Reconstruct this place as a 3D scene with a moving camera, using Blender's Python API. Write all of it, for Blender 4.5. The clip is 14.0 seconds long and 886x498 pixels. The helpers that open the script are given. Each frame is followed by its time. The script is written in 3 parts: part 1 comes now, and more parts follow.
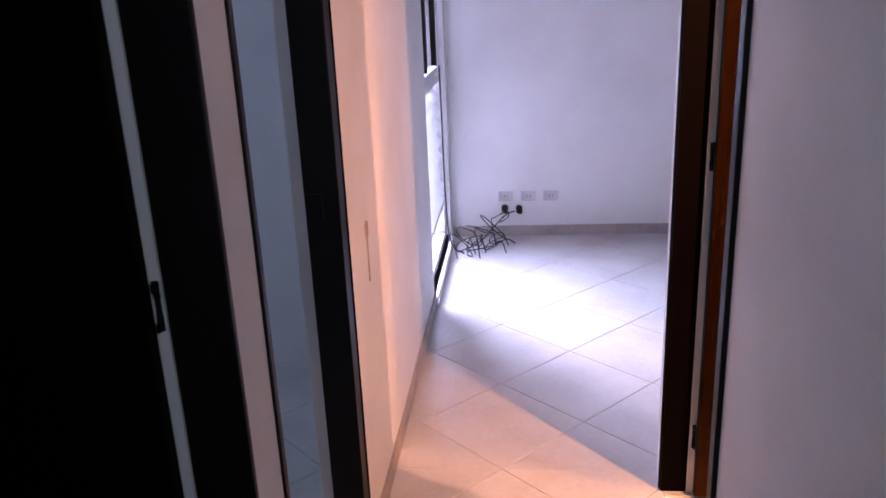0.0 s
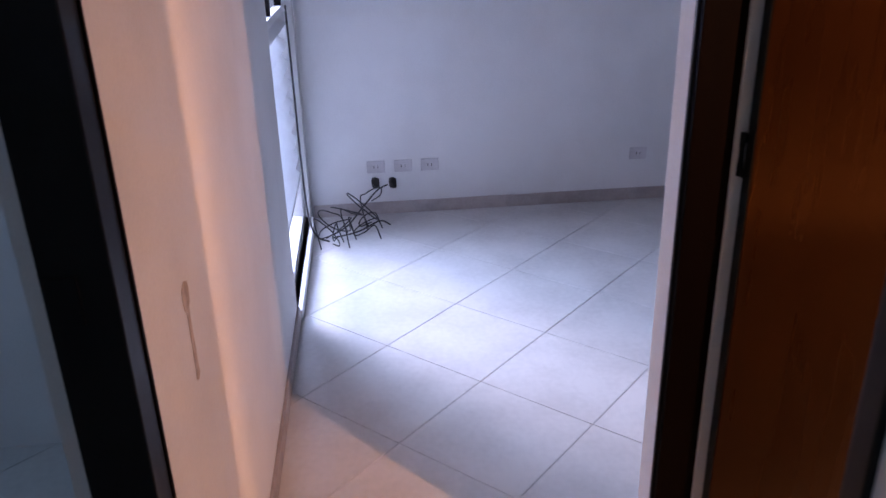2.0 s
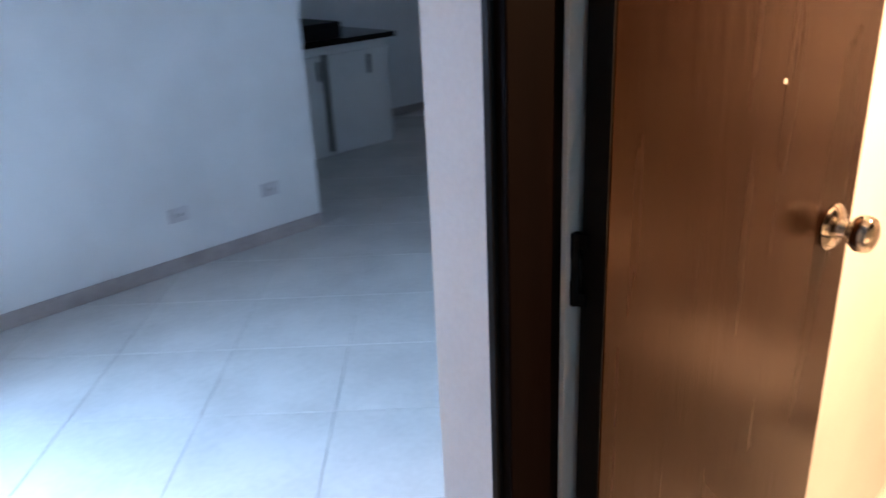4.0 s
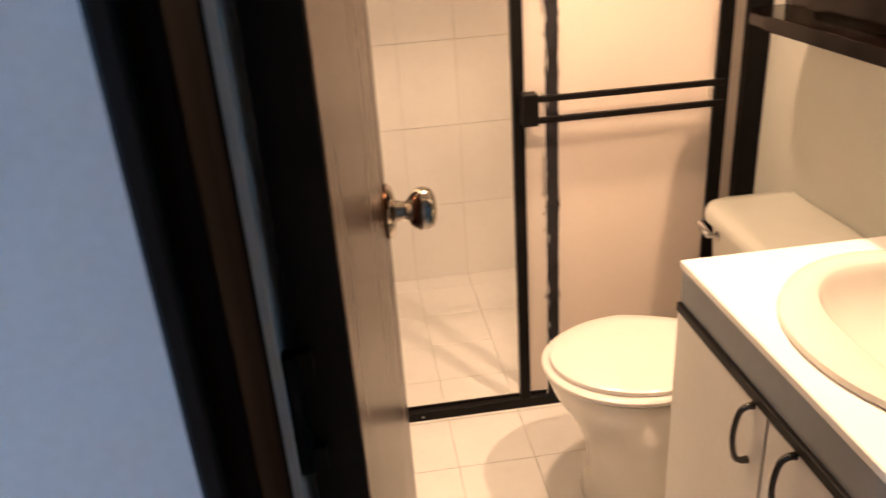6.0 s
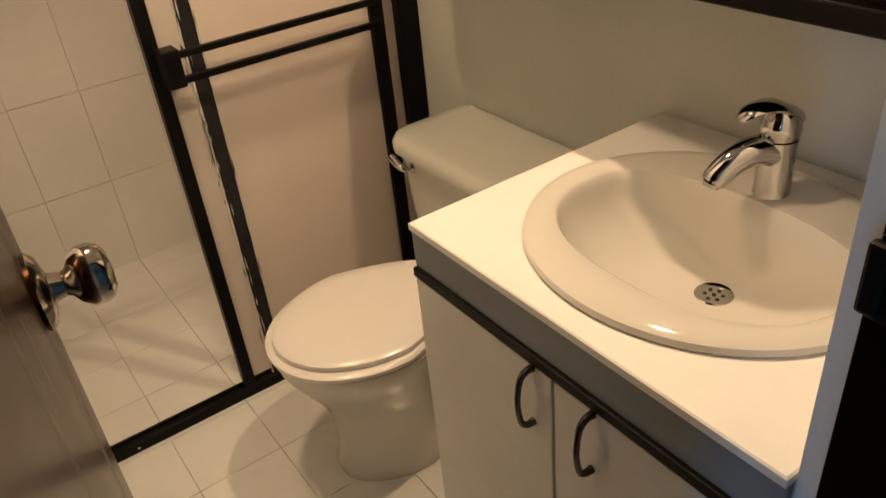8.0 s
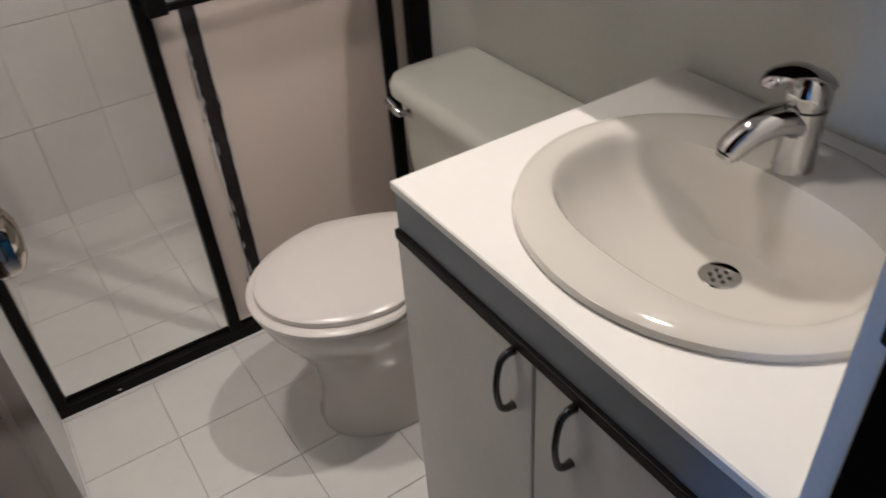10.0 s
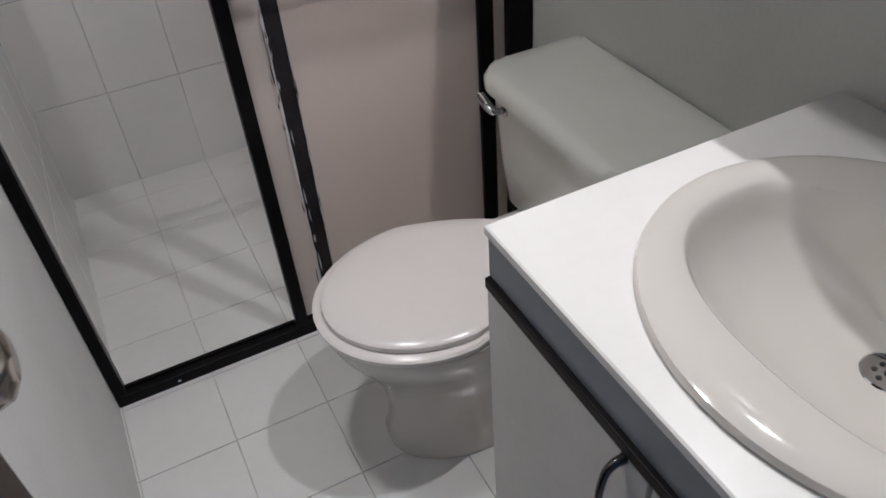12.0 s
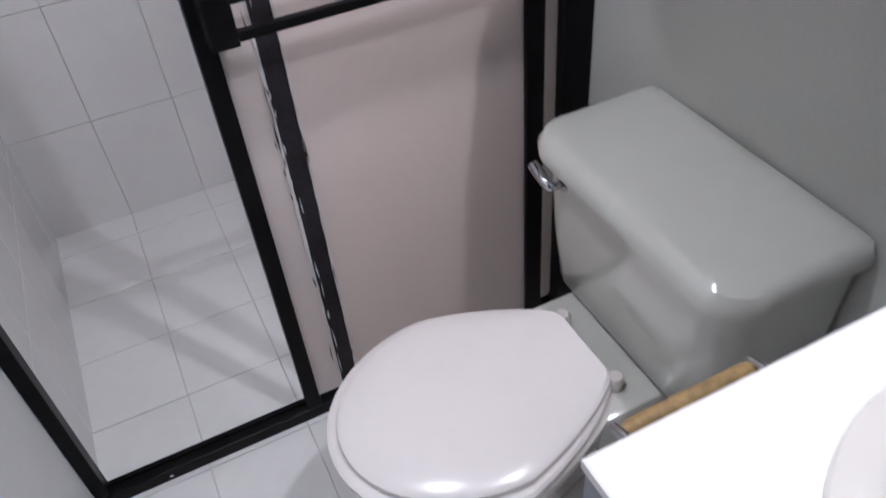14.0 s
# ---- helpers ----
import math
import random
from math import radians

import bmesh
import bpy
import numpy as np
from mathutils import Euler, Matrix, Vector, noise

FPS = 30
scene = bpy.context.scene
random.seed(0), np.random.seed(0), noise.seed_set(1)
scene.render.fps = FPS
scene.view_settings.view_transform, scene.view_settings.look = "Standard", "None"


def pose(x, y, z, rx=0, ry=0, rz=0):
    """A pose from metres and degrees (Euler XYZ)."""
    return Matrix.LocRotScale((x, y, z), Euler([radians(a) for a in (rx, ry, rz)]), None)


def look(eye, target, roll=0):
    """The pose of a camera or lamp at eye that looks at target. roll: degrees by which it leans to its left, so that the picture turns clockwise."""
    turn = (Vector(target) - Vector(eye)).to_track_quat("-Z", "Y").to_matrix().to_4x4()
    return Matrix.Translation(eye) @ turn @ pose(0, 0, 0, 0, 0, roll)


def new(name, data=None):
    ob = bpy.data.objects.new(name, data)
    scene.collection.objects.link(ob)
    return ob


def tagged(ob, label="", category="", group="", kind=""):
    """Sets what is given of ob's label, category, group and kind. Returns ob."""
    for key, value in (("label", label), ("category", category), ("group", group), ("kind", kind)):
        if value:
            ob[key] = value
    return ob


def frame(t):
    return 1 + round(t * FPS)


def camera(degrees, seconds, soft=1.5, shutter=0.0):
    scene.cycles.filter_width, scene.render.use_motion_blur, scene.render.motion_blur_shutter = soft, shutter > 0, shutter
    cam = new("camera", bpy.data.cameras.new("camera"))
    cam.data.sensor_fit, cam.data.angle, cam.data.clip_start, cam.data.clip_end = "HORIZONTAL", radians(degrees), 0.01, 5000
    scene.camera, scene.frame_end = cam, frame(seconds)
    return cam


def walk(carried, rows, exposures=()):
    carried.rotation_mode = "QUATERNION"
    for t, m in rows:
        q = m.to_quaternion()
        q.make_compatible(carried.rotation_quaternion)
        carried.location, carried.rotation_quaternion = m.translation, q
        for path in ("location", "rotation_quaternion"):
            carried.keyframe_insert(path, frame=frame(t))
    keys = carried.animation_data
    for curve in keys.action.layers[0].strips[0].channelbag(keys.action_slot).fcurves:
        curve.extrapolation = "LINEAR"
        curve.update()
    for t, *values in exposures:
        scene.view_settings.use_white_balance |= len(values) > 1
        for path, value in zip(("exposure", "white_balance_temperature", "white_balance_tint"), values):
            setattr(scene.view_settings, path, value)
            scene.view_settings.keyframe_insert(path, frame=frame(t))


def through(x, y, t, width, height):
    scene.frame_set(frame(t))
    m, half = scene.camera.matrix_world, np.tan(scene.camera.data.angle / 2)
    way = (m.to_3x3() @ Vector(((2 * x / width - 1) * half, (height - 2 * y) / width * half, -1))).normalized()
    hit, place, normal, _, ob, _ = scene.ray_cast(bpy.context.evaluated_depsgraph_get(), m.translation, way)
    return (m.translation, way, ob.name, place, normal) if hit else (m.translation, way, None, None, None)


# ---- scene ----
cam = camera(59.2, 14.0, shutter=0.5)
PATH = [
    (0, (2.458, -0.427, 1.64), (0.563, -0.616, 1.029), -2.5),
    (0.5, (2.217, -0.483, 1.618), (0.341, -0.601, 0.933), -1.2),
    (1, (1.967, -0.465, 1.6), (0.11, -0.585, 0.866), -1.0),
    (1.5, (1.681, -0.514, 1.587), (-0.191, -0.501, 0.882), -1.7),
    (2, (1.478, -0.552, 1.571), (-0.362, -0.371, 0.809), -1.5),
    (2.1, (1.425, -0.544, 1.566), (-0.417, -0.4, 0.799), -2.4),
    (4.3, (0.455, -0.455, 1.475), (-0.655, 0.99, 0.715), -3.6),
    (4.5, (0.382, -0.376, 1.458), (-0.581, 1.188, 0.665), -4.1),
    (5, (0.348, -0.343, 1.469), (-0.201, 1.399, 0.654), -2.1),
    (5.5, (0.238, -0.321, 1.471), (0.096, 1.507, 0.671), -4.1),
    (6, (0.176, -0.244, 1.443), (0.360, 1.563, 0.607), -4.1),
    (6.5, (0.214, -0.171, 1.449), (0.615, 1.591, 0.592), -5.9),
    (7, (0.226, -0.072, 1.441), (0.887, 1.563, 0.497), -5.7),
    (7.5, (0.190, -0.013, 1.441), (1.091, 1.453, 0.424), -6.3),
    (9.8, (0.274, 0.067, 1.416), (1.145, 1.395, 0.19), -4.7),
    (10, (0.286, 0.078, 1.415), (1.100, 1.442, 0.200), -4.3),
    (10.5, (0.329, 0.091, 1.412), (1.087, 1.499, 0.210), -3.9),
    (11, (0.337, 0.140, 1.413), (1.145, 1.498, 0.187), -3.1),
    (11.5, (0.318, 0.207, 1.410), (1.040, 1.579, 0.147), -4.0),
    (12, (0.370, 0.272, 1.405), (0.982, 1.667, 0.109), -5.0),
    (12.5, (0.438, 0.322, 1.399), (0.946, 1.744, 0.088), -7.6),
    (13, (0.460, 0.418, 1.392), (1.017, 1.747, 0.005), -7.1),
    (13.5, (0.461, 0.543, 1.375), (1.073, 1.848, -0.011), -6.0),
    (14, (0.480, 0.612, 1.385), (1.045, 1.974, 0.034), -5.6),
]
EXPOSURES = [
    (0.0, 0.0, 7900, 66), (1.0, -0.1, 7400, 57), (2.2, -0.6, 7300, 51), (4.3, 0.2, 6300, 20), (5.0, 0.05, 5700, 13), (5.5, -0.25, 5800, 14), (6.0, -0.55, 5800, 17),
    (6.5, -1.0, 5850, 17), (7.0, -1.4, 5750, 10), (7.7, -1.6, 5650, 4), (9.8, -1.75, 4150, 5), (11.0, -1.77, 3950, 5), (12.5, -1.85, 3700, 6), (14.0, -1.42, 3650, 9),
]
walk(cam, [(t, look(eye, target, roll)) for t, eye, target, roll in PATH], EXPOSURES)

# ---- world and lights ----
world = bpy.data.worlds.new("sky")
scene.world = world
world.use_nodes = True
wn = world.node_tree
sky = wn.nodes.new("ShaderNodeTexSky")
sky.sky_type = "NISHITA"
sky.sun_disc = False
sky.sun_elevation = radians(42)
sky.sun_rotation = radians(220)
wn.links.new(sky.outputs[0], wn.nodes["Background"].inputs[0])
wn.nodes["Background"].inputs[1].default_value = 0.12


def lamp(name, kind, m, energy, colour, **more):
    d = bpy.data.lights.new(name, kind)
    d.energy, d.color = energy, colour
    for key, value in more.items():
        if key == "size":
            d.size = value
        elif key == "size_y":
            d.shape, d.size_y = "RECTANGLE", value
        elif key == "radius":
            d.shadow_soft_size = value
        elif key == "spread":
            d.spread = radians(value)
        elif key == "angle":
            d.angle = radians(value)
    o = new(name, d)
    o.matrix_world = m
    return o


# low sky light from over the courtyard, and what it sends through the tall window
lamp("sun", "SUN", look((0, 0, 5), (0.70, 0.64, 4.45)), 3.2, (0.80, 0.90, 1.0), angle=12)
lamp("window_daylight", "AREA", look((-2.62, -1.72, 1.05), (-1.62, -0.87, 0.55)), 138, (0.335, 0.65, 1.0), size=1.0, size_y=1.7, spread=95)
# daylight in the side room, in its own window
lamp("side_room_daylight", "AREA", look((0.2, -3.36, 1.5), (0.2, -1.2, 1.2)), 15, (0.26, 0.64, 0.97), size=1.1, size_y=1.1)
# added fill lamp that brightens the hall; no source is known there
lamp("hall_end_fill", "AREA", look((3.47, -0.42, 1.45), (0.0, -0.42, 1.2)), 9, (0.42, 0.84, 1.0), size=0.7, size_y=1.1)
# the bathroom's warm lamps: a downlight on the ceiling, a shaded bulb above the wall cabinet
WARM = (1.0, 0.62, 0.315)
lamp("ceiling_bulb", "AREA", look((0.50, 1.26, 2.27), (0.50, 1.36, 0.0)), 68, WARM, size=0.14)
lamp("cabinet_bulb", "AREA", look((1.10, 0.88, 1.96), (0.50, 0.66, 1.20)), 40, WARM, size=0.03, spread=165)


# ---- materials ----
def material(name, base, rough=0.5, metal=0.0, vary=0.08, scale=6.0, fine=80.0, bump=0.02, second=None, stretch=None, coat=0.0, island=False, obrandom=0.0, spec=0.5):
    m = bpy.data.materials.new(name)
    m.use_nodes = True
    n, l = m.node_tree.nodes, m.node_tree.links
    b = n["Principled BSDF"]
    tc = n.new("ShaderNodeTexCoord")
    mp = n.new("ShaderNodeMapping")
    l.new(tc.outputs["Object"], mp.inputs[0])
    if stretch:
        mp.inputs["Scale"].default_value = stretch
    big = n.new("ShaderNodeTexNoise")
    big.inputs["Scale"].default_value, big.inputs["Detail"].default_value = scale, 4
    small = n.new("ShaderNodeTexNoise")
    small.inputs["Scale"].default_value, small.inputs["Detail"].default_value = fine, 3
    l.new(mp.outputs[0], big.inputs["Vector"])
    l.new(mp.outputs[0], small.inputs["Vector"])
    mix = n.new("ShaderNodeMix")
    mix.data_type = "RGBA"
    dark = second or tuple(c * (1 - 2.2 * vary) for c in base)
    mix.inputs[6].default_value = (*base, 1)
    mix.inputs[7].default_value = (*dark, 1)
    ramp = n.new("ShaderNodeMapRange")
    ramp.inputs[1].default_value, ramp.inputs[2].default_value = 0.38, 0.68
    add = n.new("ShaderNodeMath")
    add.operation = "MULTIPLY_ADD"
    add.inputs[1].default_value = 0.35
    l.new(small.outputs[0], add.inputs[0])
    l.new(big.outputs[0], add.inputs[2])
    sub = n.new("ShaderNodeMath")
    sub.operation = "SUBTRACT"
    sub.inputs[1].default_value = 0.17
    l.new(add.outputs[0], sub.inputs[0])
    l.new(sub.outputs[0], ramp.inputs[0])
    l.new(ramp.outputs[0], mix.inputs[0])
    out = mix.outputs[2]
    if obrandom:
        oi = n.new("ShaderNodeObjectInfo")
        mr = n.new("ShaderNodeMapRange")
        mr.inputs[3].default_value, mr.inputs[4].default_value = 1 - obrandom, 1 + obrandom
        l.new(oi.outputs["Random"], mr.inputs[0])
        hs = n.new("ShaderNodeHueSaturation")
        l.new(mr.outputs[0], hs.inputs["Value"])
        l.new(out, hs.inputs["Color"])
        out = hs.outputs[0]
    l.new(out, b.inputs["Base Color"])
    rr = n.new("ShaderNodeMapRange")
    rr.inputs[3].default_value, rr.inputs[4].default_value = max(0.02, rough * 0.85), min(1, rough * 1.2)
    l.new(big.outputs[0], rr.inputs[0])
    l.new(rr.outputs[0], b.inputs["Roughness"])
    b.inputs["Metallic"].default_value = metal
    b.inputs["Coat Weight"].default_value = coat
    b.inputs["Coat Roughness"].default_value = 0.08
    b.inputs["Specular IOR Level"].default_value = spec
    if bump:
        bp = n.new("ShaderNodeBump")
        bp.inputs["Strength"].default_value = bump
        bp.inputs["Distance"].default_value = 0.01
        l.new(add.outputs[0], bp.inputs["Height"])
        l.new(bp.outputs[0], b.inputs["Normal"])
    return m


WALL = material("painted plaster", (0.76, 0.76, 0.75), 0.75, vary=0.05, scale=2.2, fine=160, bump=0.06)
BATHWALL = material("bathroom paint", (0.53, 0.54, 0.50), 0.45, vary=0.05, scale=2.0, fine=120, bump=0.04)
CEIL = material("ceiling paint", (0.66, 0.66, 0.65), 0.8, vary=0.04, scale=2, fine=150, bump=0.05)
TILE = material("glazed floor tile", (0.66, 0.63, 0.60), 0.22, vary=0.07, scale=3.0, fine=40, bump=0.012, obrandom=0.03)
GROUT = material("grout", (0.62, 0.595, 0.57), 0.85, vary=0.1, scale=14, fine=120, bump=0.15)
WTILE = material("white glazed tile", (0.76, 0.755, 0.74), 0.14, vary=0.03, scale=3.0, fine=30, bump=0.01, obrandom=0.02)
WGROUT = material("pale grout", (0.73, 0.715, 0.69), 0.85, vary=0.12, scale=18, fine=140, bump=0.15)
SKIRT = material("ceramic skirting", (0.42, 0.36, 0.34), 0.4, vary=0.1, scale=8, fine=60, bump=0.03)
WOOD = material("brown door veneer", (0.0105, 0.0034, 0.0010), 0.26, vary=0.2, scale=2.6, fine=15, bump=0.08, second=(0.0065, 0.0019, 0.0006), stretch=(5, 5, 0.4), coat=0.0, spec=0.3)
WOOD.node_tree.nodes["Principled BSDF"].inputs["Specular Tint"].default_value = (1.0, 0.40, 0.09, 1)
WOOD.node_tree.nodes["Principled BSDF"].inputs["Coat IOR"].default_value = 1.5
WOOD.node_tree.nodes["Principled BSDF"].inputs["Coat Roughness"].default_value = 0.2
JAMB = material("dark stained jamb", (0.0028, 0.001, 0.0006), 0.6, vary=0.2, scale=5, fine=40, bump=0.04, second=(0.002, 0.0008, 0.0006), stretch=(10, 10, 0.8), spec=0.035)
CASING = material("black door casing", (0.006, 0.005, 0.005), 0.45, vary=0.2, scale=9, fine=80, bump=0.04, spec=0.15)
BLACK = material("black anodised aluminium", (0.006, 0.0055, 0.006), 0.38, vary=0.2, scale=12, fine=150, bump=0.03, spec=0.12)
PORC = material("bone porcelain", (0.60, 0.58, 0.535), 0.06, vary=0.02, scale=3, fine=20, bump=0.004, coat=0.6)
# bone porcelain again, the wall cabinet's shade mixed into its colour
PORCSHADE = material("shaded bone porcelain", (0.55, 0.56, 0.51), 0.12, vary=0.02, scale=3, fine=20, bump=0.004, coat=0.5)
SEAT = material("white plastic seat", (0.72, 0.69, 0.665), 0.22, vary=0.02, scale=4, fine=40, bump=0.01)
TOP = material("white laminate", (0.76, 0.75, 0.73), 0.25, vary=0.02, scale=4, fine=60, bump=0.01)
CABW = material("white melamine", (0.62, 0.615, 0.59), 0.4, vary=0.04, scale=3, fine=70, bump=0.02)
EDGE = material("grey edge band", (0.20, 0.225, 0.26), 0.3, vary=0.06, scale=6, fine=60, bump=0.01)
CHROME = material("chrome", (0.52, 0.52, 0.53), 0.05, 1.0, vary=0.02, bump=0.0)
DRAINHOLE = material("drain hole", (0.01, 0.01, 0.01), 0.6, bump=0.0)
BRASS = material("satin brass and nickel", (0.46, 0.42, 0.37), 0.12, 1.0, vary=0.05, bump=0.0)
DARKWOOD = material("dark lacquered wood", (0.0035, 0.002, 0.0018), 0.14, vary=0.2, scale=5, fine=50, bump=0.02, stretch=(8, 1, 8), coat=0.02, spec=0.14)
STRIP = material("painted dark strip", (0.026, 0.024, 0.028), 0.55, vary=0.25, scale=10, fine=90, bump=0.15, spec=0.2)
GUNMETAL = material("dark plated metal", (0.10, 0.095, 0.09), 0.22, 1.0, vary=0.1, bump=0.0)
RUBBER = material("black cable sheath", (0.012, 0.012, 0.013), 0.5, bump=0.0)
PLATE = material("grey socket plate", (0.62, 0.60, 0.61), 0.45, bump=0.01)
FRAMEW = material("white window frame", (0.80, 0.81, 0.82), 0.35, vary=0.03, bump=0.01)
STAIN = material("brown smear", (0.56, 0.43, 0.33), 0.6, vary=0.2, scale=20, fine=120, bump=0.05)
def frosted(name, base, through, straight):
    """Frosted plastic: part of the light passes scattered, a little of it straight."""
    m = material(name, base, 0.3, vary=0.04, scale=2.5, fine=50, bump=0.03)
    n, l = m.node_tree.nodes, m.node_tree.links
    tr = n.new("ShaderNodeBsdfTranslucent")
    tr.inputs["Color"].default_value = (*base, 1)
    mx = n.new("ShaderNodeMixShader")
    mx.inputs[0].default_value = through
    l.new(n["Principled BSDF"].outputs[0], mx.inputs[1])
    l.new(tr.outputs[0], mx.inputs[2])
    clear = n.new("ShaderNodeBsdfTransparent")
    clear.inputs["Color"].default_value = (*base, 1)
    thin = n.new("ShaderNodeMixShader")
    thin.inputs[0].default_value = straight
    l.new(mx.outputs[0], thin.inputs[1])
    l.new(clear.outputs[0], thin.inputs[2])
    l.new(thin.outputs[0], n["Material Output"].inputs[0])
    return m


PANELM = frosted("frosted acrylic", (0.82, 0.77, 0.73), 0.5, 0.06)
SEALANT = material("rough white sealant", (0.72, 0.70, 0.68), 0.7, vary=0.1, scale=20, fine=160, bump=0.3)
CORK = material("yellowed wood", (0.26, 0.18, 0.055), 0.7, vary=0.25, scale=25, fine=180, bump=0.2)
GLASS = bpy.data.materials.new("window glass")
GLASS.use_nodes = True
GLASS.node_tree.nodes["Principled BSDF"].inputs["Transmission Weight"].default_value = 1.0
GLASS.node_tree.nodes["Principled BSDF"].inputs["Roughness"].default_value = 0.02
GLASS.node_tree.nodes["Principled BSDF"].inputs["IOR"].default_value = 1.45


# ---- mesh helpers ----
def box(bm, x0, x1, y0, y1, z0, z1, bevel=0.0):
    vs = [bm.verts.new((x, y, z)) for x in (x0, x1) for y in (y0, y1) for z in (z0, z1)]
    fs = [bm.faces.new([vs[i] for i in q]) for q in ((0, 1, 3, 2), (4, 6, 7, 5), (0, 4, 5, 1), (2, 3, 7, 6), (0, 2, 6, 4), (1, 5, 7, 3))]
    if bevel:
        edges = list({e for f in fs for e in f.edges})
        bmesh.ops.bevel(bm, geom=edges, offset=bevel, segments=2, profile=0.5, affect="EDGES")
    return bm


def cuboid(x0, x1, y0, y1, z0, z1, bevel=0.0):
    return box(bmesh.new(), x0, x1, y0, y1, z0, z1, bevel)


def part(name, bm, material, parent=None, label="", smooth=False):
    me = bpy.data.meshes.new(name)
    bmesh.ops.recalc_face_normals(bm, faces=bm.faces[:])
    bm.to_mesh(me)
    bm.free()
    me.materials.append(material)
    if smooth:
        me.shade_smooth()
        me.set_sharp_from_angle(angle=radians(38))
    o = new(name, me)
    if parent:
        o.parent = parent
    if label:
        o["label"] = label
    return o


def thing(name, place=(0, 0, 0), label="", category="", group="", kind=""):
    o = new(name)
    o.location = place
    o.empty_display_size = 0.05
    return tagged(o, label, category, group, kind)


def loft(rings, cap=True):
    """A skin over closed rings of equally many points."""
    bm = bmesh.new()
    rows = [[bm.verts.new(p) for p in r] for r in rings]
    k = len(rows[0])
    for a, b in zip(rows, rows[1:]):
        for i in range(k):
            bm.faces.new((a[i], a[(i + 1) % k], b[(i + 1) % k], b[i]))
    if cap:
        bm.faces.new(rows[0][::-1])
        bm.faces.new(rows[-1])
    return bm


def tube(path, radius, sides=10):
    """A round bar along a line of points; radius may be a list."""
    pts = [Vector(p) for p in path]
    rad = radius if isinstance(radius, (list, tuple)) else [radius] * len(pts)
    rings = []
    side = None
    for i, p in enumerate(pts):
        d = (pts[min(i + 1, len(pts) - 1)] - pts[max(i - 1, 0)]).normalized()
        if side is None:
            side = d.orthogonal().normalized()
        side = (side - d * side.dot(d)).normalized()
        up = d.cross(side)
        rings.append([p + rad[i] * (math.cos(a) * side + math.sin(a) * up) for a in [2 * math.pi * j / sides for j in range(sides)]])
    return loft(rings)


def turned(profile, axis_place, axis=(0, 0, 1), sides=28):
    """A lathe body: profile rows of (radius, height) along an axis."""
    ax = Vector(axis).normalized()
    s = ax.orthogonal().normalized()
    u = ax.cross(s)
    o = Vector(axis_place)
    return loft([[o + ax * h + max(r, 1e-4) * (math.cos(a) * s + math.sin(a) * u) for a in [2 * math.pi * j / sides for j in range(sides)]] for r, h in profile])


def spline(points, steps=8):
    """Catmull-Rom through points."""
    p = [Vector(q) for q in points]
    p = [p[0] * 2 - p[1]] + p + [p[-1] * 2 - p[-2]]
    out = []
    for i in range(1, len(p) - 2):
        for j in range(steps):
            t = j / steps
            out.append(0.5 * (2 * p[i] + (p[i + 1] - p[i - 1]) * t + (2 * p[i - 1] - 5 * p[i] + 4 * p[i + 1] - p[i + 2]) * t * t + (3 * p[i] - p[i - 1] - 3 * p[i + 1] + p[i + 2]) * t ** 3))
    out.append(p[-2])
    return out


def structure(name, bm, material, label="", category=""):
    return tagged(part(name, bm, material), label, category, "", "structure")

# ---- the shell ----
H = 2.35
BX0, BX1 = 0.131, 1.250           # bathroom, clear inside
YF0, YF1 = 0.06, 0.250            # bathroom's front wall
YB = 2.611                        # back of the shower
SLAB = structure("floor", box(cuboid(-4.87, 3.6, -1.03, 4.72, -0.16, -0.004), -0.95, 3.6, -3.52, -1.032, -0.16, -0.004), GROUT, "grey grout bed under pale ceramic floor tiles", "floor")
structure("ceiling", box(cuboid(-4.87, 3.6, -1.03, 4.72, H, H + 0.12), -0.95, 3.6, -3.52, -1.032, H, H + 0.12), CEIL, "plain white painted ceiling", "ceiling")


def wall(name, label, *boxes, mat=WALL):
    bm = bmesh.new()
    for b in boxes:
        box(bm, *b)
    return structure(name, bm, mat, label, "wall")


Z0 = -0.05
wall("wall_bath_left", "white plastered partition beside the bathroom", (-0.008, 0.106, YF0, YB + 0.12, Z0, H), (0.106, BX0, 0.205, YB + 0.12, Z0, H))
wall("wall_bath_front", "white plastered wall around the bathroom door", (0.73, 3.5, YF0, YF1 - 0.012, Z0, H), (0.106, 0.73, YF0 + 0.012, YF1 - 0.03, 2.09, H))
wall("door_reveal_left", "narrow white plaster return behind the hinges", (0.1065, 0.118, 0.137, 0.204, Z0, 2.06))
wall("door_reveal_right", "narrow white plaster return beside the vanity", (0.700, 0.73, 0.2245, 0.250, Z0, 2.06), (0.73, BX1, 0.2385, 0.250, Z0, H))
wall("wall_bath_right", "pale green-grey painted bathroom wall", (BX1, BX1 + 0.12, YF1 - 0.012, YB + 0.12, Z0, H), mat=BATHWALL)
wall("wall_bath_back", "white shower back wall", (BX0, BX1, YB + 0.008, YB + 0.12, Z0, H))
